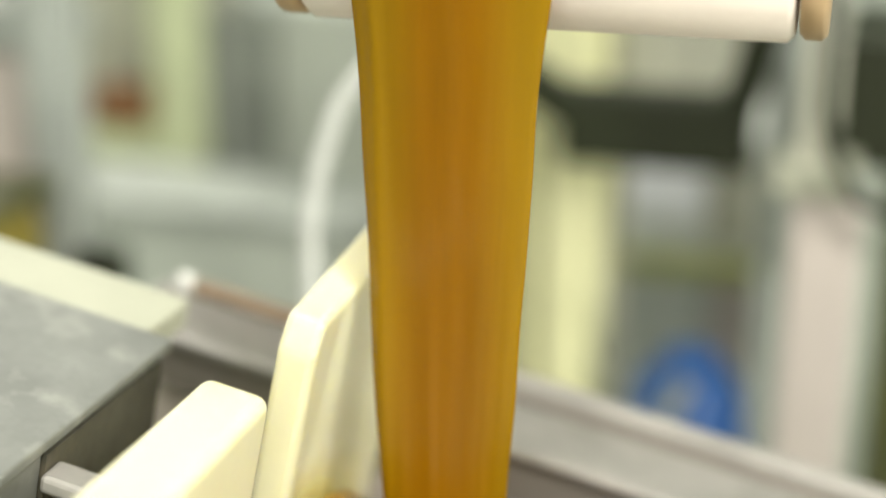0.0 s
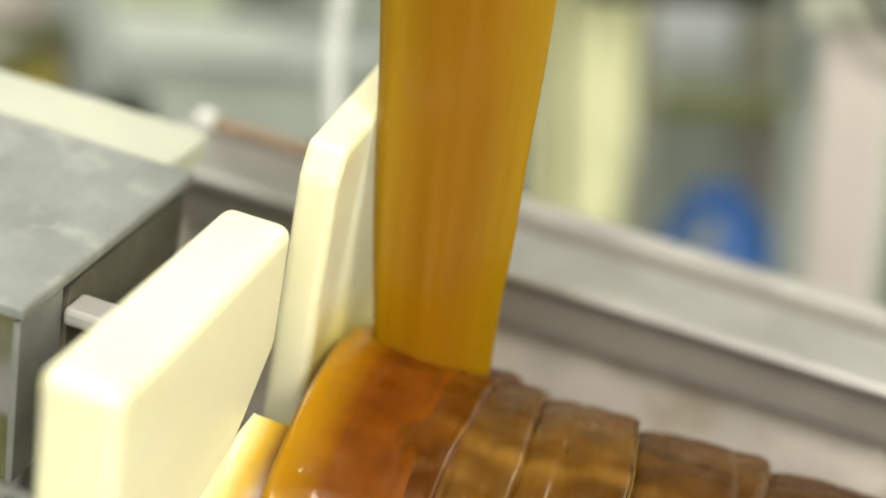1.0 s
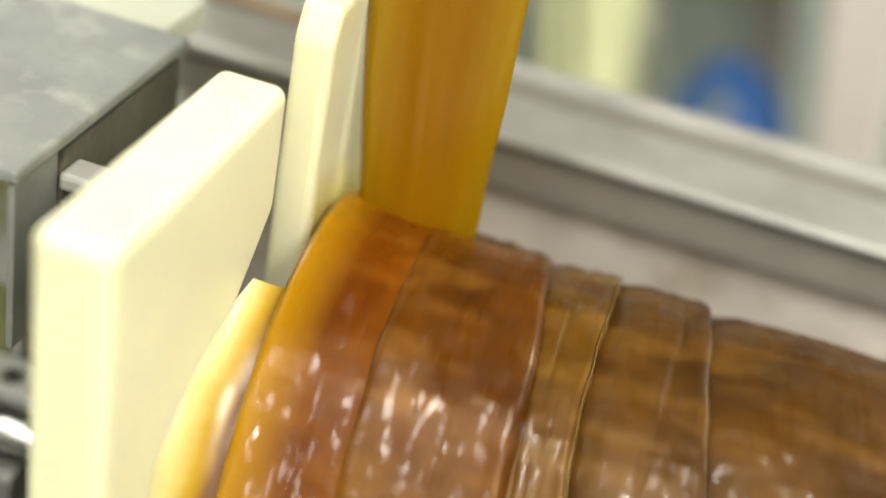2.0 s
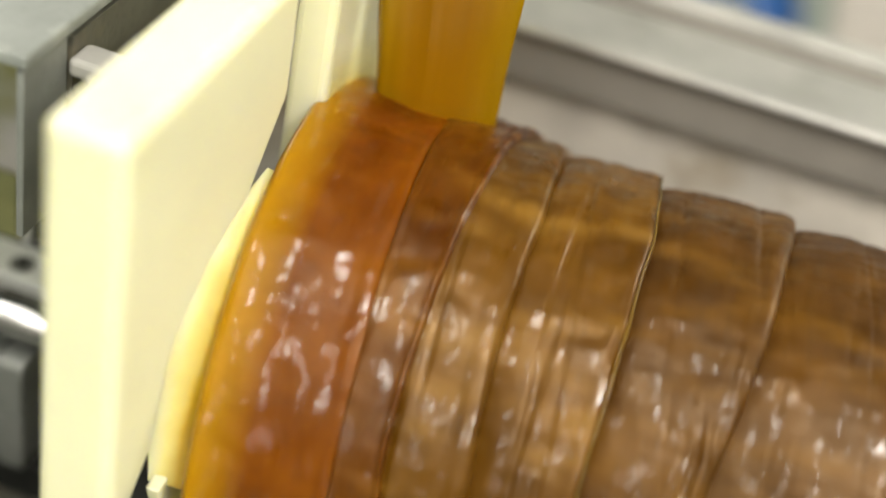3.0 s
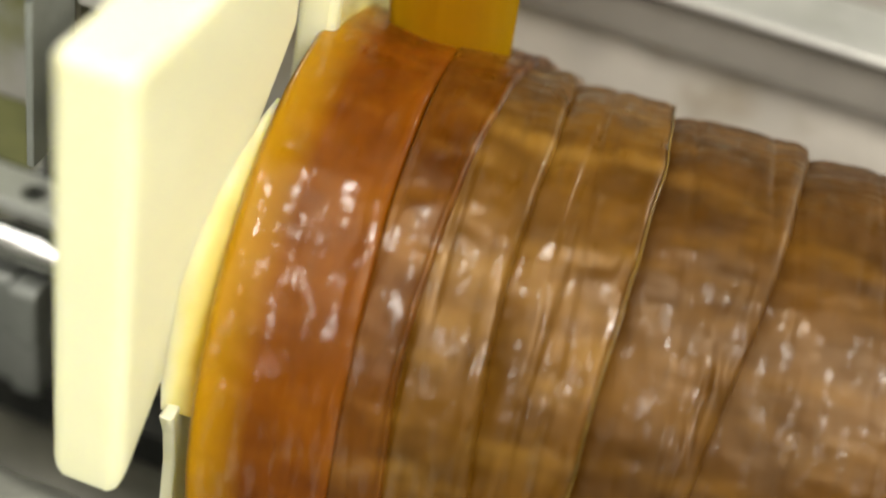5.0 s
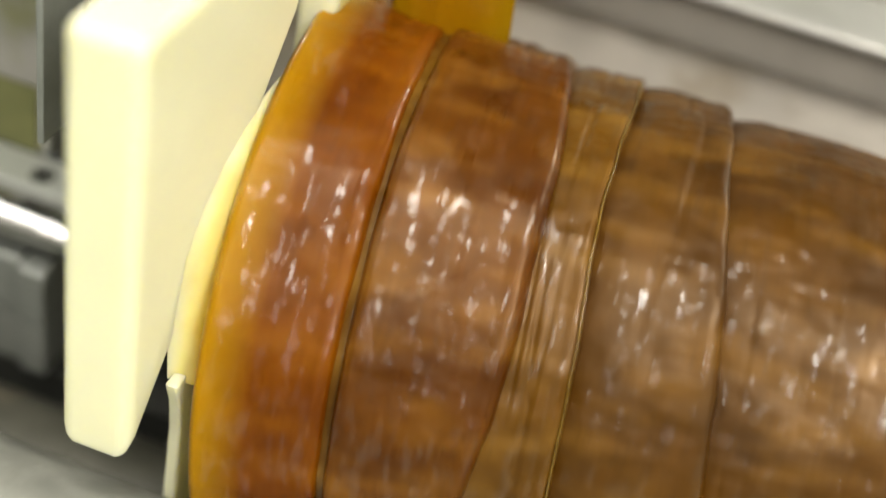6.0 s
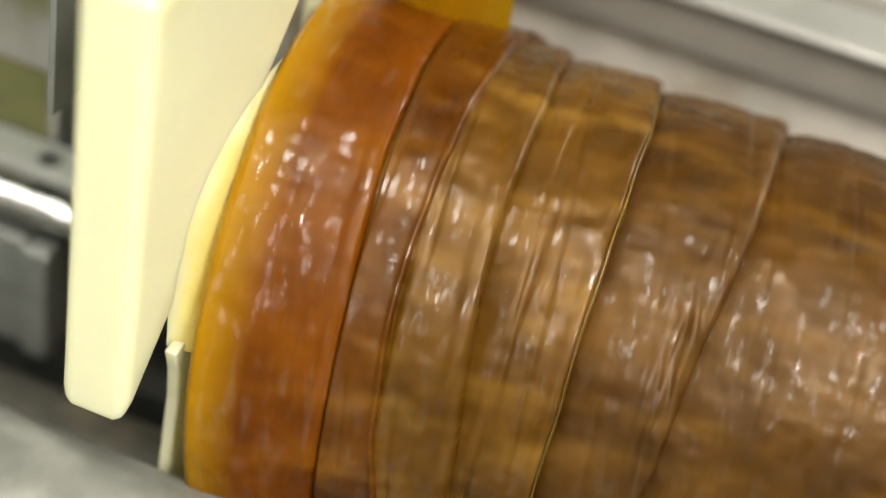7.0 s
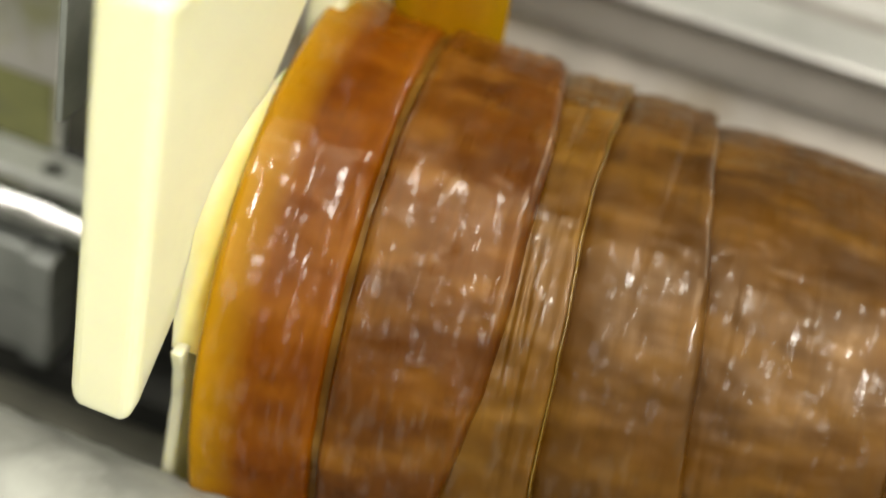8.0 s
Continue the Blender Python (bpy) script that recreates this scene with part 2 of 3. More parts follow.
def tube(points, r, n=12):
    """A round pipe along points."""
    bm = bmesh.new()
    rings = []
    pts = [Vector(p) for p in points]
    for i, p in enumerate(pts):
        ahead = (pts[min(i + 1, len(pts) - 1)] - pts[max(i - 1, 0)]).normalized()
        side = ahead.orthogonal().normalized() if i == 0 else (side - ahead * side.dot(ahead)).normalized()
        up = ahead.cross(side)
        rings.append([bm.verts.new(p + r * (side * cos(2 * pi * k / n) + up * sin(2 * pi * k / n))) for k in range(n)])
    for a, b in zip(rings, rings[1:]):
        for k in range(n):
            bm.faces.new((a[k], a[(k + 1) % n], b[(k + 1) % n], b[k]))
    bm.faces.new(rings[0][::-1])
    bm.faces.new(rings[-1])
    bmesh.ops.recalc_face_normals(bm, faces=bm.faces[:])
    return bm


# ---- the room ----
def room():
    structure = dict(kind="structure")
    tagged(put("floor", box(-4, 4.5, -9, 4.6, -0.1, 0), FLOOR), "pale grey-green concrete factory floor", "floor", **structure)
    tagged(put("ceiling", box(-4, 4.5, -9, 4.6, 3.2, 3.3), CEILING), "plain white factory ceiling", "ceiling", **structure)
    tagged(put("wall_north", box(-4, 4.5, 4.6, 4.75, 0, 3.2), GREEN_WALL), "pale green painted factory wall", "wall", **structure)
    # far wall out of view, added as a pale reflector for the candy's sheen
    tagged(put("wall_south", box(-4, 4.5, -9.15, -9, 0, 3.2), SHEEN_WALL), "unseen pale wall added to put soft sheen on the candy", "wall", **structure)
    tagged(put("wall_west", box(-4.15, -4, -9, 4.6, 0, 3.2), GREEN_WALL), "pale green painted factory wall", "wall", **structure)
    tagged(put("wall_east", box(4.5, 4.65, -9, 4.6, 0, 3.2), GREEN_WALL), "pale green painted factory wall", "wall", **structure)


room()


# ---- the batch roller ----
def guide_plate():
    ob = thing("guide_plate", MACHINE, "thick white polyethylene guide plate beside the candy batch", "guide plate", "guide plates")
    part("plate", prism([(0, -0.271), (0, -0.002), (0.193, -0.002), (0.193, -0.078)], -0.038, 0.003, 0.008, 5), POLY, ob)
    return ob


def tall_guide_plate():
    ob = thing("guide_plate", MACHINE, "taller white polyethylene guide plate with cut corner behind the first", "guide plate", "guide plates")
    part("plate", prism([(0.227, -0.34), (0.227, 0.009), (0.236, 0.0285), (0.40, 0.045), (0.44, 0.0), (0.44, -0.34)], -0.012, 0.012, 0.005, 3), POLY, ob)
    return ob


def low_guide_plate():
    ob = thing("guide_plate", MACHINE, "low white polyethylene guide plate at the foot of the batch", "guide plate", "guide plates")
    part("plate", prism([(0.046, -0.50), (0.0463, -0.338), (0.0471, -0.310), (0.0479, -0.2828), (0.0447, -0.2579), (0.0385, -0.240), (0.19, -0.240), (0.19, -0.50)], 0.0045, 0.012, 0.0015), POLY, ob)
    return ob


guide_plate()
tall_guide_plate()
low_guide_plate()

BACK = 0.46


def trough():
    ob = thing("batch_roller_trough", MACHINE, "stained stainless steel trough of the batch roller", "trough")
    part("back_wall", box(-0.185, 1.3, BACK + 0.012, BACK + 0.02, -0.6, -0.154, 0.001), DUSTY, ob, "stained inner wall")
    part("lip", box(-0.185, 1.3, BACK, BACK + 0.010, -0.177, -0.138, 0.002), LIP_SHADE, ob)
    part("flange", box(-0.22, 1.3, BACK - 0.003, BACK + 0.084, -0.136, -0.130, 0.002), STEEL, ob)
    part("bead", rod(0.0045, -0.18, 1.3, 0.001, 16, Matrix.Translation((0, BACK - 0.004, -0.1335))), STEEL, ob, "worn bright front edge", True)
    # dark strip laid on the flange, paints a groove's shade
    part("groove_shade", box(-0.09, 1.3, BACK + 0.066, BACK + 0.080, -0.1297, -0.1275), LIP_SHADE, ob)
    part("ridge", box(-0.09, 1.3, BACK + 0.0845, BACK + 0.104, -0.150, -0.120, 0.004), STEEL, ob)
    part("bed", box(-0.118, 1.3, -0.16, BACK + 0.012, -0.62, -0.60), GAP_SHADE, ob)
    for x, foot in ((0.0, -0.50), (1.15, -0.26)):
        for y in (-0.1, 0.42):
            part("leg", box(x, x + 0.05, y, y + 0.05, foot - 0.75, -0.61), DARK, ob)
    return ob


trough()


def feed_table():
    ob = thing("feed_table", MACHINE, "dull galvanised sheet metal table beside the trough", "table")
    part("top", box(-0.95, -0.106, 0.105, 0.305, -0.058, -0.05, 0.002), TABLE, ob)
    part("ledge", box(-0.95, -0.128, 0.31, 0.375, -0.077, -0.055, 0.003), PALE, ob, "pale painted back ledge")
    part("end_wall", box(-0.112, -0.106, 0.152, 0.292, -0.20, -0.060), DARK, ob, "dark stained end wall")
    part("cross_bar", box(-0.106, -0.040, 0.146, 0.168, -0.081, -0.070, 0.003), STEEL, ob, "pale cross bar")
    part("shadow_plate", box(-0.104, -0.034, 0.176, 0.182, -0.2, -0.094), GAP_SHADE, ob)
    part("front_panel", box(-0.95, -0.187, 0.243, 0.250, -0.2885, -0.060), PANEL, ob, "stained lavender-grey panel")
    part("panel_stripe", box(-0.95, -0.191, 0.240, 0.2425, -0.2885, -0.235, 0.001), STRIPE, ob, "dull olive lower stripe")
    part("panel_edge", box(-0.1865, -0.1845, 0.241, 0.250, -0.2885, -0.060), CAP, ob)
    part("corner_post", box(-0.184, -0.150, 0.2455, 0.275, -0.2885, -0.060, 0.002), DARK, ob)
    part("side_rail", box(-0.113, -0.1085, 0.107, 0.151, -0.165, -0.060, 0.001), BLOCK, ob)
    return ob


feed_table()


def shaft_bearing():
    ob = thing("shaft_bearing", MACHINE, "polished steel shaft in a bolted grey bearing block", "bearing")
    part("shaft", rod(0.0150, -0.6, -0.05, 0.002, 40, Matrix.Translation((0, 0.190, -0.304))), CHROME, ob, "polished shaft", True)
    cap = part("cap", box(-0.6, -0.06, 0.208, 0.241, -0.302, -0.290, 0.0015), CAP, ob, "pale cover plate")
    for x in (-0.1765, -0.27):
        bolt = part("bolt", lathe([(-0.2906, 0.0085), (-0.2896, 0.0088), (-0.2893, 0.0060), (-0.2900, 0.0056)], 24, Matrix.Translation((x, 0.2215, 0)) @ pose(0, 0, 0, 0, -90, 0)), BLOCK, cap, "sunk socket bolt", True)
        part("socket", lathe([(-0.2900, 0.0042), (-0.2889, 0.0044), (-0.2889, 0.0036)], 6, Matrix.Translation((x, 0.2215, 0)) @ pose(0, 0, 0, 0, -90, 0)), GAP_SHADE, bolt)
    for x0, x1, y0 in ((-0.1665, -0.1465, 0.170), (-0.34, -0.169, 0.176)):
        part("upper_block", prism([(y0, -0.376), (y0, -0.333), (y0 + 0.004, -0.329), (y0 + 0.019, -0.329), (y0 + 0.045, -0.340), (y0 + 0.045, -0.376)], x0, x1, 0.0015), BLOCK, ob)
        part("lower_block", box(x0, x1, y0 + 0.0015, y0 + 0.045, -0.426, -0.3785, 0.0015), BLOCK, ob)
    # black boxes that paint the shade under and behind the blocks
    part("base_shade", box(-0.6, -0.046, 0.180, 0.32, -0.60, -0.430), GAP_SHADE, ob)
    part("web_shade", box(-0.6, -0.06, 0.232, 0.32, -0.428, -0.304), GAP_SHADE, ob)
    return ob


shaft_bearing()


def rear_roller():
    ob = thing("rear_roller", MACHINE @ pose(0, 0.13, -0.47), "dark steel lower roller shaft", "roller")
    part("drum", rod(0.045, -0.5, 1.2, 0.004, 48), DARK, ob, smooth=True)
    for a, b in ((-0.56, -0.502), (1.202, 1.26)):
        part("journal", rod(0.02, a, b, 0.002, 24), CHROME, ob, smooth=True)
    return ob


REAR_ROLLER = rear_roller()


def front_roller():
    ob = thing("front_roller", MACHINE @ pose(0, -0.03, -0.407), "rough grey knurled lower roller under the batch", "roller")
    bm = lathe([(-0.30 + 0.01 * i, 0.10 + 0.0012 * noise.noise((i * 0.9, 0, 0))) for i in range(150)], 96)
    for v in bm.verts:
        k = 1 + 0.012 * noise.noise(v.co * 60)
        v.co.y *= k
        v.co.z *= k
    part("drum", bm, ROLL, ob, smooth=True)
    for a, b in ((-0.36, -0.302), (1.192, 1.25)):
        part("journal", rod(0.04, a, b, 0.003, 32), DARK, ob, smooth=True)
    return ob


FRONT_ROLLER = front_roller()

# ---- the candy ----
AXIS = MACHINE @ Matrix.Translation((0.03, 0.218, -0.291)) @ pose(0, 0, 0, 0, -4.2, 3.6) @ Matrix.Translation((-0.03, 0, 0))


def wound(left, right, radius, start=0.0, turn=2 * pi, step=0.0016, n=240):
    """A shell of candy wound round the x axis: left(ph) and right(ph) bound it, radius(x, s, ph) shapes it; s runs 0 to 1 across it."""
    bm = bmesh.new()
    uv = bm.loops.layers.uv.new("UVMap")
    closed = turn > 6.28
    nu = max(6, int((right(start) - left(start)) / step))
    cols = n if closed else n + 1
    rings = []
    for i in range(-1, nu + 2):
        s = min(1, max(0, i / nu))
        ring = []
        for j in range(cols):
            ph = start + turn * j / n
            x = left(ph) + (right(ph) - left(ph)) * s
            r = radius(x, s, ph) if 0 <= i <= nu else 0.118
            ring.append((bm.verts.new((x, r * cos(ph), r * sin(ph))), x, ph * 0.185))
        rings.append(ring)
    for p, q in zip(rings, rings[1:]):
        for j in range(n):
            k = (j + 1) % cols
            f = bm.faces.new((p[j][0], q[j][0], q[k][0], p[k][0]))
            for loop, (_, u, v) in zip(f.loops, (p[j], q[j], q[k], p[k])):
                if closed and k == 0 and v < 0.1 + start * 0.185 and loop.vert in (q[k][0], p[k][0]):
                    v += turn * 0.185
                loop[uv].uv = (u, v)
    bmesh.ops.recalc_face_normals(bm, faces=bm.faces[:])
    return bm


def wave(seed, size=0.006):
    return lambda ph: size * noise.noise((1.3 * cos(ph), 1.3 * sin(ph), seed)) + 0.25 * size * noise.noise((6 * cos(ph), 6 * sin(ph), seed + 5))


def skin(x, ph, seed, folds=1.0):
    """Slow swell, folds along the winding and faint cross ripples."""
    c, d = cos(ph), sin(ph)
    fold = 0.0
    for k in range(3):
        at = 0.5 + 0.45 * noise.noise((k * 3.1 + seed, 0.7 * c, 0.7 * d))
        deep = max(0.0, noise.noise((seed * 2 + k * 5.3, 1.6 * c, 1.6 * d)) + 0.20)
        fold += deep * math.exp(-(((x * 22 + seed) % 1 - at) / 0.035) ** 2)
    return 0.0018 * noise.noise((x * 22, 4 * c, 4 * d + seed)) + 0.0005 * noise.noise((x * 90, 16 * c, 16 * d + seed)) - 0.0050 * folds * fold


EDGES = (0.021, 0.097, 0.166, 0.216, 0.286, 0.40, 0.56, 0.80)
# how far each edge swings along the axis in one turn, and at which angle it reaches furthest
SWING = ((0, 0), (0.003, 300), (0.002, 60), (0.0085, 265), (0.023, 225), (0.006, 90), (0, 0), (0, 0))


def edge_line(k):
    w = wave(k * 7.7, 0.005 if k else 0.0)
    size, at = SWING[k]
    return lambda ph: EDGES[k] + size * cos(ph - radians(at)) + w(ph)


def band_radius(k):
    top = 0.1855 if k == 0 else 0.1820 - 0.0005 * min(k, 5)
    folds = (0.10, 0.9, 0.8, 0.45, 0.2, 0.1, 0.1)[k]

    def radius(x, s, ph):
        r = top - 0.085 * (x - 0.1) + skin(x, ph, k * 1.7, folds)
        if k == 0:
            r += 0.003 * (1 - s) - 0.005 * max(0, 1 - s / 0.07) ** 2 - 0.004 * s
        else:
            r -= 0.0085 * (1 - s) ** 6
        if k == 3:
            # the gathered pleat beside the outer edge
            near = math.exp(-(((ph - radians(318)) / 0.42) ** 2))
            r += near * 0.0015 * sin(x * 620 + 7 * noise.noise((x * 60, 5 * ph, 2))) * math.exp(-(((s - 0.86) / 0.16) ** 2))
        return r + 0.0012 * math.exp(-(((s - 0.90) / 0.06) ** 2)) - 0.007 * max(0, (s - 0.965) / 0.035) ** 2

    return radius


def candy_batch():
    ob = thing("candy_batch", AXIS, "glossy brown malt candy batch wound in overlapping bands", "candy")
    part("core", lathe([(0.045, 0.13), (0.05, 0.135), (0.79, 0.1)], 64), CANDY, ob, smooth=True)
    made = []
    for k in range(7):
        left, right = edge_line(k), edge_line(k + 1)
        bm = wound(lambda ph: left(ph) - (0, 0.020, 0.006)[min(k, 2)], right, band_radius(k), step=0.0016 if k < 5 else 0.005)
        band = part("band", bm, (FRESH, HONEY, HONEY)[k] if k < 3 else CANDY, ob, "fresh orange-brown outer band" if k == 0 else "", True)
        made.append(band)
        if k == 2:
            rad = band_radius(k)
            pts = [(right(a) - 0.0012, (rad(right(a), 0.93, a) + 0.0002) * cos(a), (rad(right(a), 0.93, a) + 0.0002) * sin(a)) for a in (2 * pi * i / 200 for i in range(201))]
            part("rim", tube(pts, 0.0006, 6), RIM, band, "thin translucent amber edge", True)
    # the loose end of the last turn
    lead, w = radians(75), wave(40, 0.004)
    turn_at = (75, 105, 140, 157, 180, 206, 235, 254, 284, 326, 350, 375, 404, 432)
    turn_edge = (0.167, 0.178, 0.180, 0.177, 0.164, 0.154, 0.142, 0.135, 0.125, 0.121, 0.123, 0.133, 0.140, 0.142)

    def left(ph):
        return 0.092 + 0.5 * w(ph)

    def right(ph):
        a = ph - lead
        return float(np.interp(math.degrees(ph), turn_at, turn_edge)) + w(ph + 1) - 0.022 * max(0, 1 - a / 0.08) ** 3

    def radius(x, s, ph):
        a = ph - lead
        thick = 0.0050 * min(1, a / 0.03 + 0.1) * max(0.0, 1 - a / 6.5)
        return 0.1820 - 0.085 * (x - 0.1) + thick + 0.8 * skin(x, ph, 9.4, 0.25) + 0.0016 * math.exp(-(((s - 0.92) / 0.05) ** 2)) - 0.006 * max(0, (s - 0.96) / 0.04) ** 2 - 0.004 * max(0, 1 - s / 0.05) ** 2

    part("loose_end", wound(left, right, radius, lead, 6.22, 0.0018, 240), MID, ob, "loose end of the newest layer", True)
    return ob, made[0]


BATCH, END_BAND = candy_batch()


def fillet_material():
    """Sugar and painted glow of light through the candy, from amber to clear yellow, u from 0 at the thin edge."""
    m = bpy.data.materials.new("sugar_glow_fillet")
    m.use_nodes = True
    t = m.node_tree
    p = t.nodes["Principled BSDF"]
    co = t.nodes.new("ShaderNodeTexCoord")
    xyz = t.nodes.new("ShaderNodeSeparateXYZ")
    t.links.new(co.outputs["UV"], xyz.inputs[0])
    n = t.nodes.new("ShaderNodeTexNoise")
    n.inputs["Scale"].default_value = 40
    t.links.new(co.outputs["Object"], n.inputs["Vector"])
    add = t.nodes.new("ShaderNodeMath")
    add.operation = "MULTIPLY_ADD"
    t.links.new(n.outputs["Fac"], add.inputs[0])
    add.inputs[1].default_value = 0.25
    t.links.new(xyz.outputs["X"], add.inputs[2])

    def ramp(stops):
        r = t.nodes.new("ShaderNodeValToRGB")
        r.color_ramp.elements[0].position, r.color_ramp.elements[0].color = stops[0][0], (*stops[0][1], 1)
        r.color_ramp.elements[1].position, r.color_ramp.elements[1].color = stops[-1][0], (*stops[-1][1], 1)
        for at, c in stops[1:-1]:
            r.color_ramp.elements.new(at).color = (*c, 1)
        t.links.new(add.outputs[0], r.inputs[0])
        return r.outputs[0]

    t.links.new(ramp([(0.10, (0.655, 0.63, 0.42)), (0.30, (0.63, 0.55, 0.20)), (0.58, (0.42, 0.26, 0.012)), (0.90, (0.15, 0.055, 0.001))]), p.inputs["Base Color"])
    p.inputs["Roughness"].default_value = 0.3
    p.inputs["Subsurface Weight"].default_value, p.inputs["Subsurface Scale"].default_value = 0.4, 0.4
    p.inputs["Subsurface Radius"].default_value = (0.03, 0.02, 0.004)
    return m


def sugar_glow_film():
    """Amber sugar smeared on the plate in a ring where the batch rubs past it, with the candy's yellow glow painted in.
    """
    m = bpy.data.materials.new("sugar_glow_film")
    m.use_nodes = True
    t = m.node_tree
    p = t.nodes["Principled BSDF"]
    p.inputs["Base Color"].default_value, p.inputs["Roughness"].default_value = (0.86, 0.74, 0.16, 1), 0.3
    co = t.nodes.new("ShaderNodeTexCoord")
    far = t.nodes.new("ShaderNodeVectorMath")
    far.operation = "LENGTH"
    t.links.new(co.outputs["Object"], far.inputs[0])
    n = t.nodes.new("ShaderNodeTexNoise")
    n.inputs["Scale"].default_value = 18
    t.links.new(co.outputs["Object"], n.inputs["Vector"])
    add = t.nodes.new("ShaderNodeMath")
    add.operation = "MULTIPLY_ADD"
    t.links.new(n.outputs["Fac"], add.inputs[0])
    add.inputs[1].default_value = 0.030
    t.links.new(far.outputs["Value"], add.inputs[2])
    r = t.nodes.new("ShaderNodeMapRange")
    r.interpolation_type = "SMOOTHSTEP"
    for k, v in zip(("From Min", "From Max", "To Min", "To Max"), (0.186, 0.236, 0.35, 0.0)):
        r.inputs[k].default_value = v
    t.links.new(add.outputs[0], r.inputs["Value"])
    clear = t.nodes.new("ShaderNodeBsdfTransparent")
    mx = t.nodes.new("ShaderNodeMixShader")
    t.links.new(r.outputs[0], mx.inputs[0])
    t.links.new(clear.outputs[0], mx.inputs[1])
    t.links.new(p.outputs[0], mx.inputs[2])
    t.links.new(mx.outputs[0], t.nodes["Material Output"].inputs[0])
    ob = thing("sugar_glow_film", MACHINE @ pose(0, 0.222, -0.285), "thin amber sugar film with painted candy glow on the white plate", "sugar film")
    part("rear_film", box(0.0124, 0.0130, 0.012, 0.22, 0.04, 0.285), m, ob)
    # the soft fillet squeezed out between the turning batch and the plate; its yellow also paints the glow through the
    # candy
    bm = bmesh.new()
    uv = bm.loops.layers.uv.new("UVMap")
    rings = []
    for i in range(91):
        a = radians(106 + 61 * i / 90)
        wide = (0.034 + 0.006 * noise.noise((3 * a, 0, 5)) + 0.003 * noise.noise((11 * a, 0, 8))) * min(1.0, (94 - i) / 40, i / 45 + 0.02)
        ring = []
        for j in range(15):
            u = (j / 14) ** 1.7
            r = 0.176 + wide * (1 - math.sqrt(1 - (1 - u) ** 2))
            ring.append((bm.verts.new((0.0022 + 0.031 * u, r * cos(a), r * sin(a))), u, a))
        # and on under the end of the batch
        ring.append((bm.verts.new((0.062, 0.172 * cos(a), 0.172 * sin(a))), 1.0, a))
        rings.append(ring)
    for p, q in zip(rings, rings[1:]):
        for j in range(15):
            corners = (p[j], q[j], q[j + 1], p[j + 1])
            f = bm.faces.new([c[0] for c in corners])
            for loop, c in zip(f.loops, corners):
                loop[uv].uv = c[1:]
    part("fillet", bm, fillet_material(), ob, "soft yellow fillet of squeezed-out sugar and painted candy glow", True)
    return ob


sugar_glow_film()


def candy_sheet():
    # hangs plumb from the feed roll to the top of the batch
    foot = MACHINE @ Vector((0.083, 0.27, -0.13))
    ob = thing("candy_sheet", Matrix.Translation(foot), "translucent amber sheet of soft candy hanging from the feed roll", "candy sheet")
    bm = bmesh.new()
    rows, cols, tall = 60, 28, 0.42
    grid = []
    for side in (0, 1):
        face = []
        for i in range(rows + 1):
            h = i / rows
            half = 0.036 + 0.024 * h
            line = []
            for j in range(cols + 1):
                s = j / cols * 2 - 1
                x = s * half + 0.003 * noise.noise((h * 5, s, 3)) - 0.004 * h
                y = 0.010 * s * s * (1 - h) + 0.004 * sin(5 * h + 2 * s) + 0.0015 * noise.noise((s * 6, h * 2, 1)) + 0.0022 * math.exp(-(((s - 0.74) / 0.03) ** 2)) - 0.003 * math.exp(-(((s + 0.93 - 0.2 * h) / 0.10) ** 2))
                thick = 0.0025 * max(0.1, 1 - abs(s) ** 6)
                line.append(bm.verts.new((x, y + (thick if side else -thick), h * tall)))
            face.append(line)
        grid.append(face)
    for side, face in enumerate(grid):
        for i in range(rows):
            for j in range(cols):
                bm.faces.new((face[i][j], face[i][j + 1], face[i + 1][j + 1], face[i + 1][j]))
    f, g = grid
    for i in range(rows):
        bm.faces.new((f[i][0], f[i + 1][0], g[i + 1][0], g[i][0]))
        bm.faces.new((f[i][cols], f[i + 1][cols], g[i + 1][cols], g[i][cols]))
    for j in range(cols):
        bm.faces.new((f[0][j], f[0][j + 1], g[0][j + 1], g[0][j]))
        bm.faces.new((f[rows][j], f[rows][j + 1], g[rows][j + 1], g[rows][j]))
    bmesh.ops.recalc_face_normals(bm, faces=bm.faces[:])
    part("sheet", bm, SHEET, ob, smooth=True)
    return ob


CANDY_SHEET = candy_sheet()


def feed_roll():
    mid = MACHINE @ Vector((0.08, 0.325, 0.245))
    ob = thing("feed_roll", Matrix.Translation(mid), "cream coated feed roll with tan hubs above the batch", "roller")
    part("drum", rod(0.04, -0.148, 0.129, 0.004, 48), CREAM, ob, smooth=True)
    for a, b in ((-0.166, -0.149), (0.1315, 0.146)):
        part("hub", rod(0.038, a, b, 0.003, 40), TAN, ob, smooth=True)
    part("axle", rod(0.012, -0.4, 0.6), DARK, ob, smooth=True)
    return ob


FEED_ROLL = feed_roll()


# ---- behind the machine ----
def crate(name, label, category, mat, x0, x1, y0, y1, z0, z1, bevel=0.01, extra=()):
    """A cabinet, post or box that stands on the floor or on its own legs; extra: parts as (name, material, x0, x1, y0, y1, z0, z1)."""
    ob = thing(name, Matrix(), label, category)
    part("body", box(x0, x1, y0, y1, z0, z1, bevel), mat, ob)
    for n, m, *b in extra:
        part(n, box(*b, 0.004), m, ob)
    return ob


crate("machine_post", "grey painted steel machine post", "post", GREY, -0.97, -0.815, 1.3, 1.42, 0, 1.085, extra=[("arm", SLATE, -1.0, -0.80, 1.28, 1.44, 1.089, 1.125), ("cover", HOSE, -1.0, -0.915, 1.30, 1.42, 1.129, 1.25)])
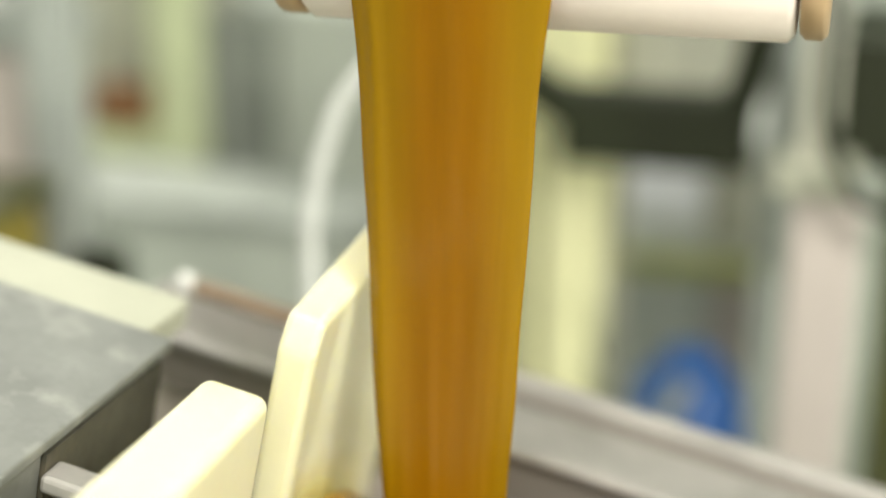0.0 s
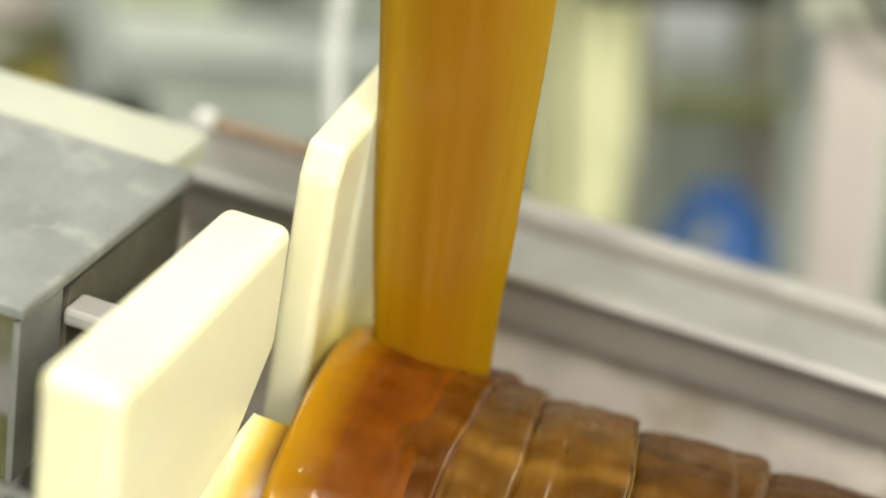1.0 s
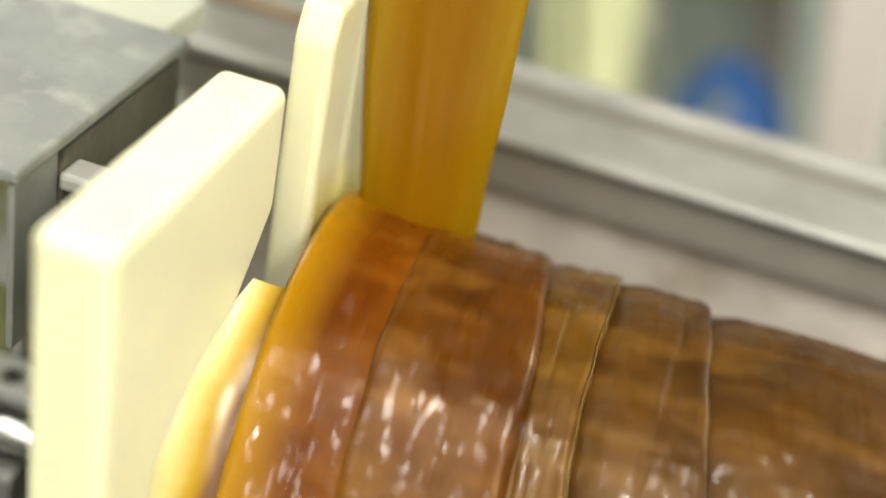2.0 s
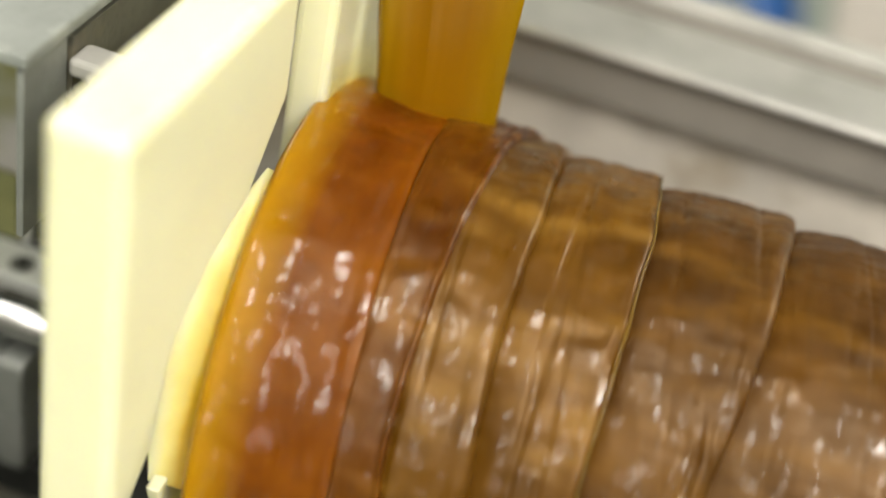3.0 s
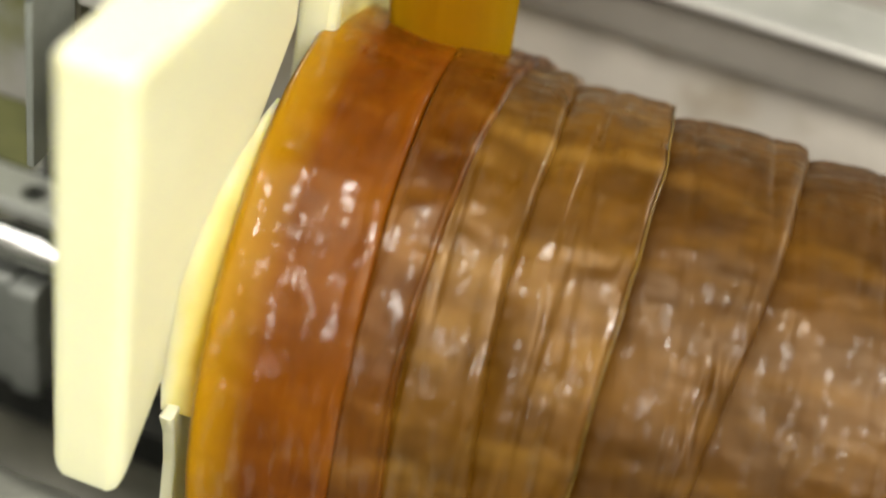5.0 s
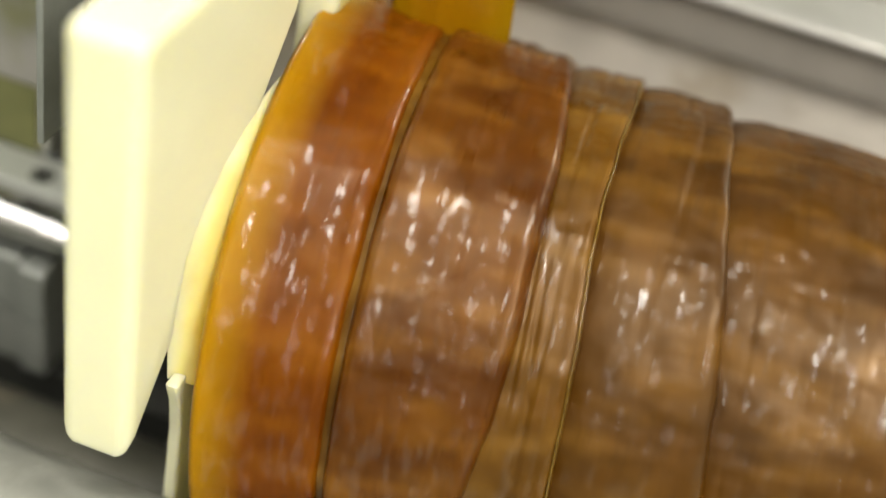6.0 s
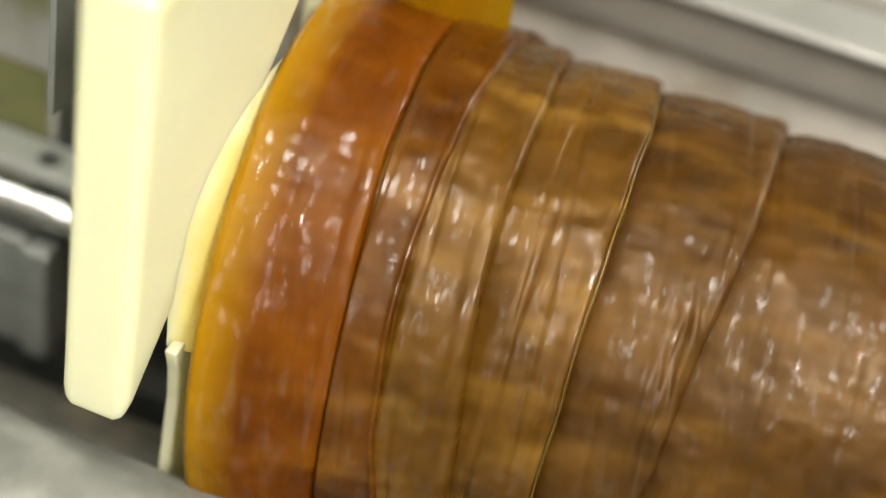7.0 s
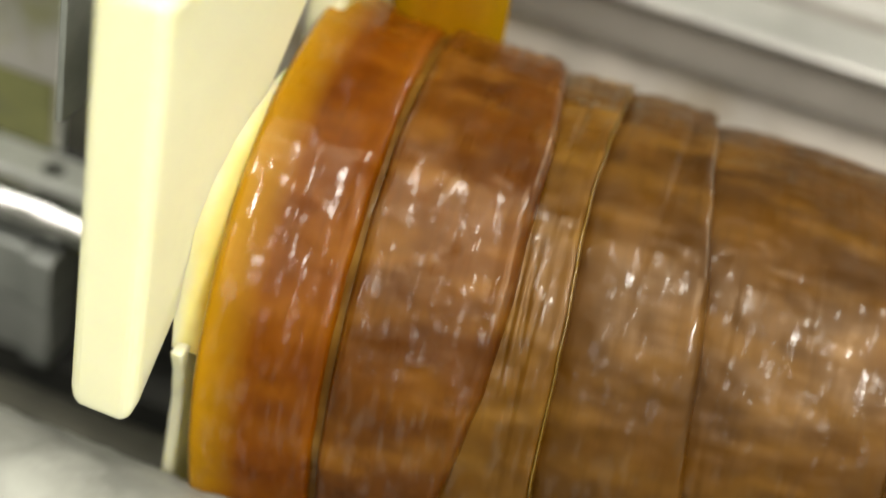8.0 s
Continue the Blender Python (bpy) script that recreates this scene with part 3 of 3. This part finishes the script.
crate("machine_post", "dark slate steel post with a foot bracket", "post", SLATE, -0.80, -0.735, 1.22, 1.29, 0, 1.4, extra=[("bracket", DKGREEN, -0.74, -0.68, 1.21, 1.27, 0.70, 0.82)])
crate("waste_bin", "ochre plastic bin beside the slate post", "bin", OCHRE, -0.93, -0.75, 1.0, 1.18, 0, 0.915, 0.03, extra=[("lid", OLIVE, -0.94, -0.74, 0.99, 1.19, 0.918, 0.94)])
crate("control_cabinet", "grey beige cabinet with a pale lime shelf", "cabinet", BEIGE, -1.75, -1.22, 2.46, 2.9, 0, 1.15, extra=[("shelf", LIME, -1.48, -1.22, 2.36, 2.455, 0.62, 0.68)])
crate("storage_box", "red-brown box on a pale shelf", "box", RUST, -1.375, -1.235, 2.37, 2.45, 0.684, 0.775)
crate("lime_column", "pale lime painted column", "column", LIME, -1.150, -1.068, 2.25, 2.35, 0, 2.2)
crate("work_bench", "long pale green bench with a deep top", "bench", BENCH, -1.30, -0.50, 1.95, 2.2, 0, 0.63, 0.02, extra=[("top", SLATE, -1.34, -0.46, 1.92, 2.22, 0.634, 0.662)])
crate("grey_cabinet", "grey-green steel cabinet behind the bench", "cabinet", BENCH, -1.05, -0.45, 2.65, 3.0, 0, 0.95, 0.02, extra=[("door", SLATE, -1.23, -1.06, 2.65, 3.0, 0.1, 0.9)])
crate("yellow_column", "pale yellow painted column with a conduit", "column", YELLOW, -0.155, -0.072, 1.6, 1.72, 0, 0.955, extra=[("conduit", YELLOW, -0.215, -0.185, 1.66, 1.70, 0, 0.97), ("back_plate", BEIGE, -0.26, -0.05, 1.73, 1.75, 0.02, 1.0)])
crate("yellow_cabinet", "pale yellow cabinet far behind the frame", "cabinet", YELLOW, -0.36, -0.20, 2.3, 2.5, 0, 1.05, extra=[("door", YELLOW, -0.35, -0.21, 2.285, 2.297, 0.2, 1.0)])
crate("beige_cabinet", "beige grey cabinet far behind the frame", "cabinet", BEIGE, -0.192, 0.15, 2.4, 2.7, 0, 1.05, extra=[("door", BEIGE, -0.18, -0.03, 2.385, 2.397, 0.2, 1.02), ("door", BEIGE, -0.02, 0.14, 2.385, 2.397, 0.2, 1.02)])
crate("machine_post", "grey beige machine post with narrow neck", "post", GREY, 0.228, 0.312, 1.2, 1.28, 0, 0.99, extra=[("neck", BEIGE, 0.228, 0.272, 1.22, 1.27, 0.994, 1.4), ("collar", PALE, 0.205, 0.30, 1.19, 1.29, 0.994, 1.03)])
crate("green_machine", "dark olive green machine casing", "machine", OLIVE, 0.345, 0.66, 1.5, 1.9, 0, 0.93, 0.02, extra=[("hood", DKGREEN, 0.27, 0.6, 1.32, 1.6, 1.00, 1.16)])
crate("packing_machine", "pale grey machine with white panel and olive rail", "machine", PACK, -0.11, 0.16, 2.06, 2.4, 0, 0.85, 0.02, extra=[("panel", WHITE, -0.114, 0.045, 2.02, 2.055, 0.69, 0.815), ("side_box", BEIGE, 0.055, 0.13, 2.02, 2.055, 0.66, 0.83), ("olive_rail", RAIL, -0.10, 0.19, 1.98, 2.01, 0.60, 0.635), ("lower_panel", BENCH, -0.10, 0.06, 2.02, 2.055, 0.42, 0.595), ("cover", GREY, 0.07, 0.15, 2.02, 2.055, 0.40, 0.59)])


def conveyor_frame():
    ob = thing("conveyor_frame", Matrix(), "dark green steel frame of a raised conveyor", "frame")
    part("beam", box(-0.115, 0.155, 1.5, 1.58, 0.928, 1.034, 0.006), DKGREEN, ob)
    for a, b in (((-0.09, 1.54, 0.99), (-0.30, 1.50, 1.13)), ((0.125, 1.54, 0.99), (0.185, 1.45, 1.22))):
        part("brace", tube([a, b], 0.036, 4), DKGREEN, ob)
    for x in (-0.30, 0.185):
        part("upright", box(x - 0.02, x + 0.02, 1.62, 1.66, 0, 1.5, 0.004), SLATE, ob)
    part("cross_tube", tube([(-0.32, 1.5, 1.135), (-0.30, 1.64, 1.135)], 0.02, 8), DKGREEN, ob)
    return ob


conveyor_frame()


def blue_drum():
    ob = thing("blue_drum", pose(0.075, 1.66, 0), "round blue plastic drum beside the yellow column", "drum")
    up = pose(0, 0, 0, 0, -90, 0)
    part("shell", lathe([(0, 0.09), (0.01, 0.1), (0.26, 0.104), (0.28, 0.108), (0.31, 0.104), (0.45, 0.103), (0.51, 0.094), (0.55, 0.076), (0.575, 0.05)], 40, up), BLUE, ob, smooth=True)
    part("lid", lathe([(0.577, 0.05), (0.59, 0.045), (0.60, 0.025)], 24, up), BLUE, ob, smooth=True)
    part("strap", tube([(0.005, -0.070, 0.572), (-0.020, -0.100, 0.535), (-0.040, -0.106, 0.49), (-0.062, -0.100, 0.43)], 0.014, 8), SLATE, ob, "grey carrying strap", True)
    return ob


blue_drum()


def air_hose():
    ob = thing("air_hose", Matrix(), "white curved air hose rising behind the guide plates", "hose")
    pts = [Vector((-0.20, 0.75, 0)), Vector((-0.20, 0.75, 0.5)), Vector((-0.197, 0.75, 1.02)), Vector((-0.196, 0.75, 1.06)), Vector((-0.185, 0.75, 1.116)), Vector((-0.164, 0.75, 1.177)), Vector((-0.133, 0.75, 1.215)), Vector((-0.091, 0.75, 1.238)), Vector((0.0, 0.76, 1.26)), Vector((0.0, 0.76, 1.30))]
    part("pipe", tube(pts, 0.0085, 12), HOSE, ob, smooth=True)
    return ob


air_hose()


def cable():
    ob = thing("power_cable", Matrix(), "dark power cable hanging beside the grey post", "cable")
    part("cord", tube([(0.258, 1.16, 1.3), (0.258, 1.15, 1.11), (0.27, 1.15, 1.06), (0.30, 1.15, 1.01), (0.36, 1.15, 0.985), (0.5, 1.4, 0.94)], 0.009, 10), DKGREEN, ob, smooth=True)
    return ob


cable()


def scraper():
    ob = thing("wooden_scraper", MACHINE, "brown wooden handled scraper lying on the trough flange", "scraper")
    part("handle", rod(0.007, -0.185, -0.085, 0.002, 20, Matrix.Translation((0, 0.52, -0.118))), WOOD, ob, smooth=True)
    part("ferrule", rod(0.0085, -0.20, -0.186, 0.002, 20, Matrix.Translation((0, 0.52, -0.117))), CAP, ob, smooth=True)
    return ob


scraper()


def motions():
    spin = [(i / 4, AXIS @ pose(0, 0, 0, -45.0 * i, 0, 0)) for i in range(33)]
    walk(BATCH, spin)
    # the end spreads against the plates when the new layer comes round
    walk(END_BAND, [(t, pose(x, 0, 0)) for t, x in ((0, 0.016), (1.5, 0.016), (2.0, 0.013), (2.5, 0.004), (3.3, -0.003), (5, -0.004), (6.5, -0.006), (8, -0.006))])
    rear = REAR_ROLLER.matrix_world.copy()
    walk(REAR_ROLLER, [(i / 8, rear @ pose(0, 0, 0, 60.0 * i, 0, 0)) for i in range(65)])
    at = FRONT_ROLLER.matrix_world.copy()
    walk(FRONT_ROLLER, [(i / 8, at @ pose(0, 0, 0, 42.0 * i, 0, 0)) for i in range(65)])
    roll = FEED_ROLL.matrix_world.copy()
    walk(FEED_ROLL, [(i / 8, roll @ pose(0, 0, 0, 70.0 * i, 0, 0)) for i in range(65)])
    hang = CANDY_SHEET.matrix_world.copy()
    sway = [(0, 0.020, 1.1), (0.25, 0.013, 3), (0.5, 0.0055, 5), (1, -0.008, 7.3), (1.5, -0.015, 9.5), (2, -0.019, 10.3), (3.5, -0.0165, 9), (4.5, -0.016, 8), (6, -0.012, 7), (8, -0.0145, 7)]
    walk(CANDY_SHEET, [(t, hang @ pose(x, 0, 0, 0, r, 0)) for t, x, r in sway])


motions()
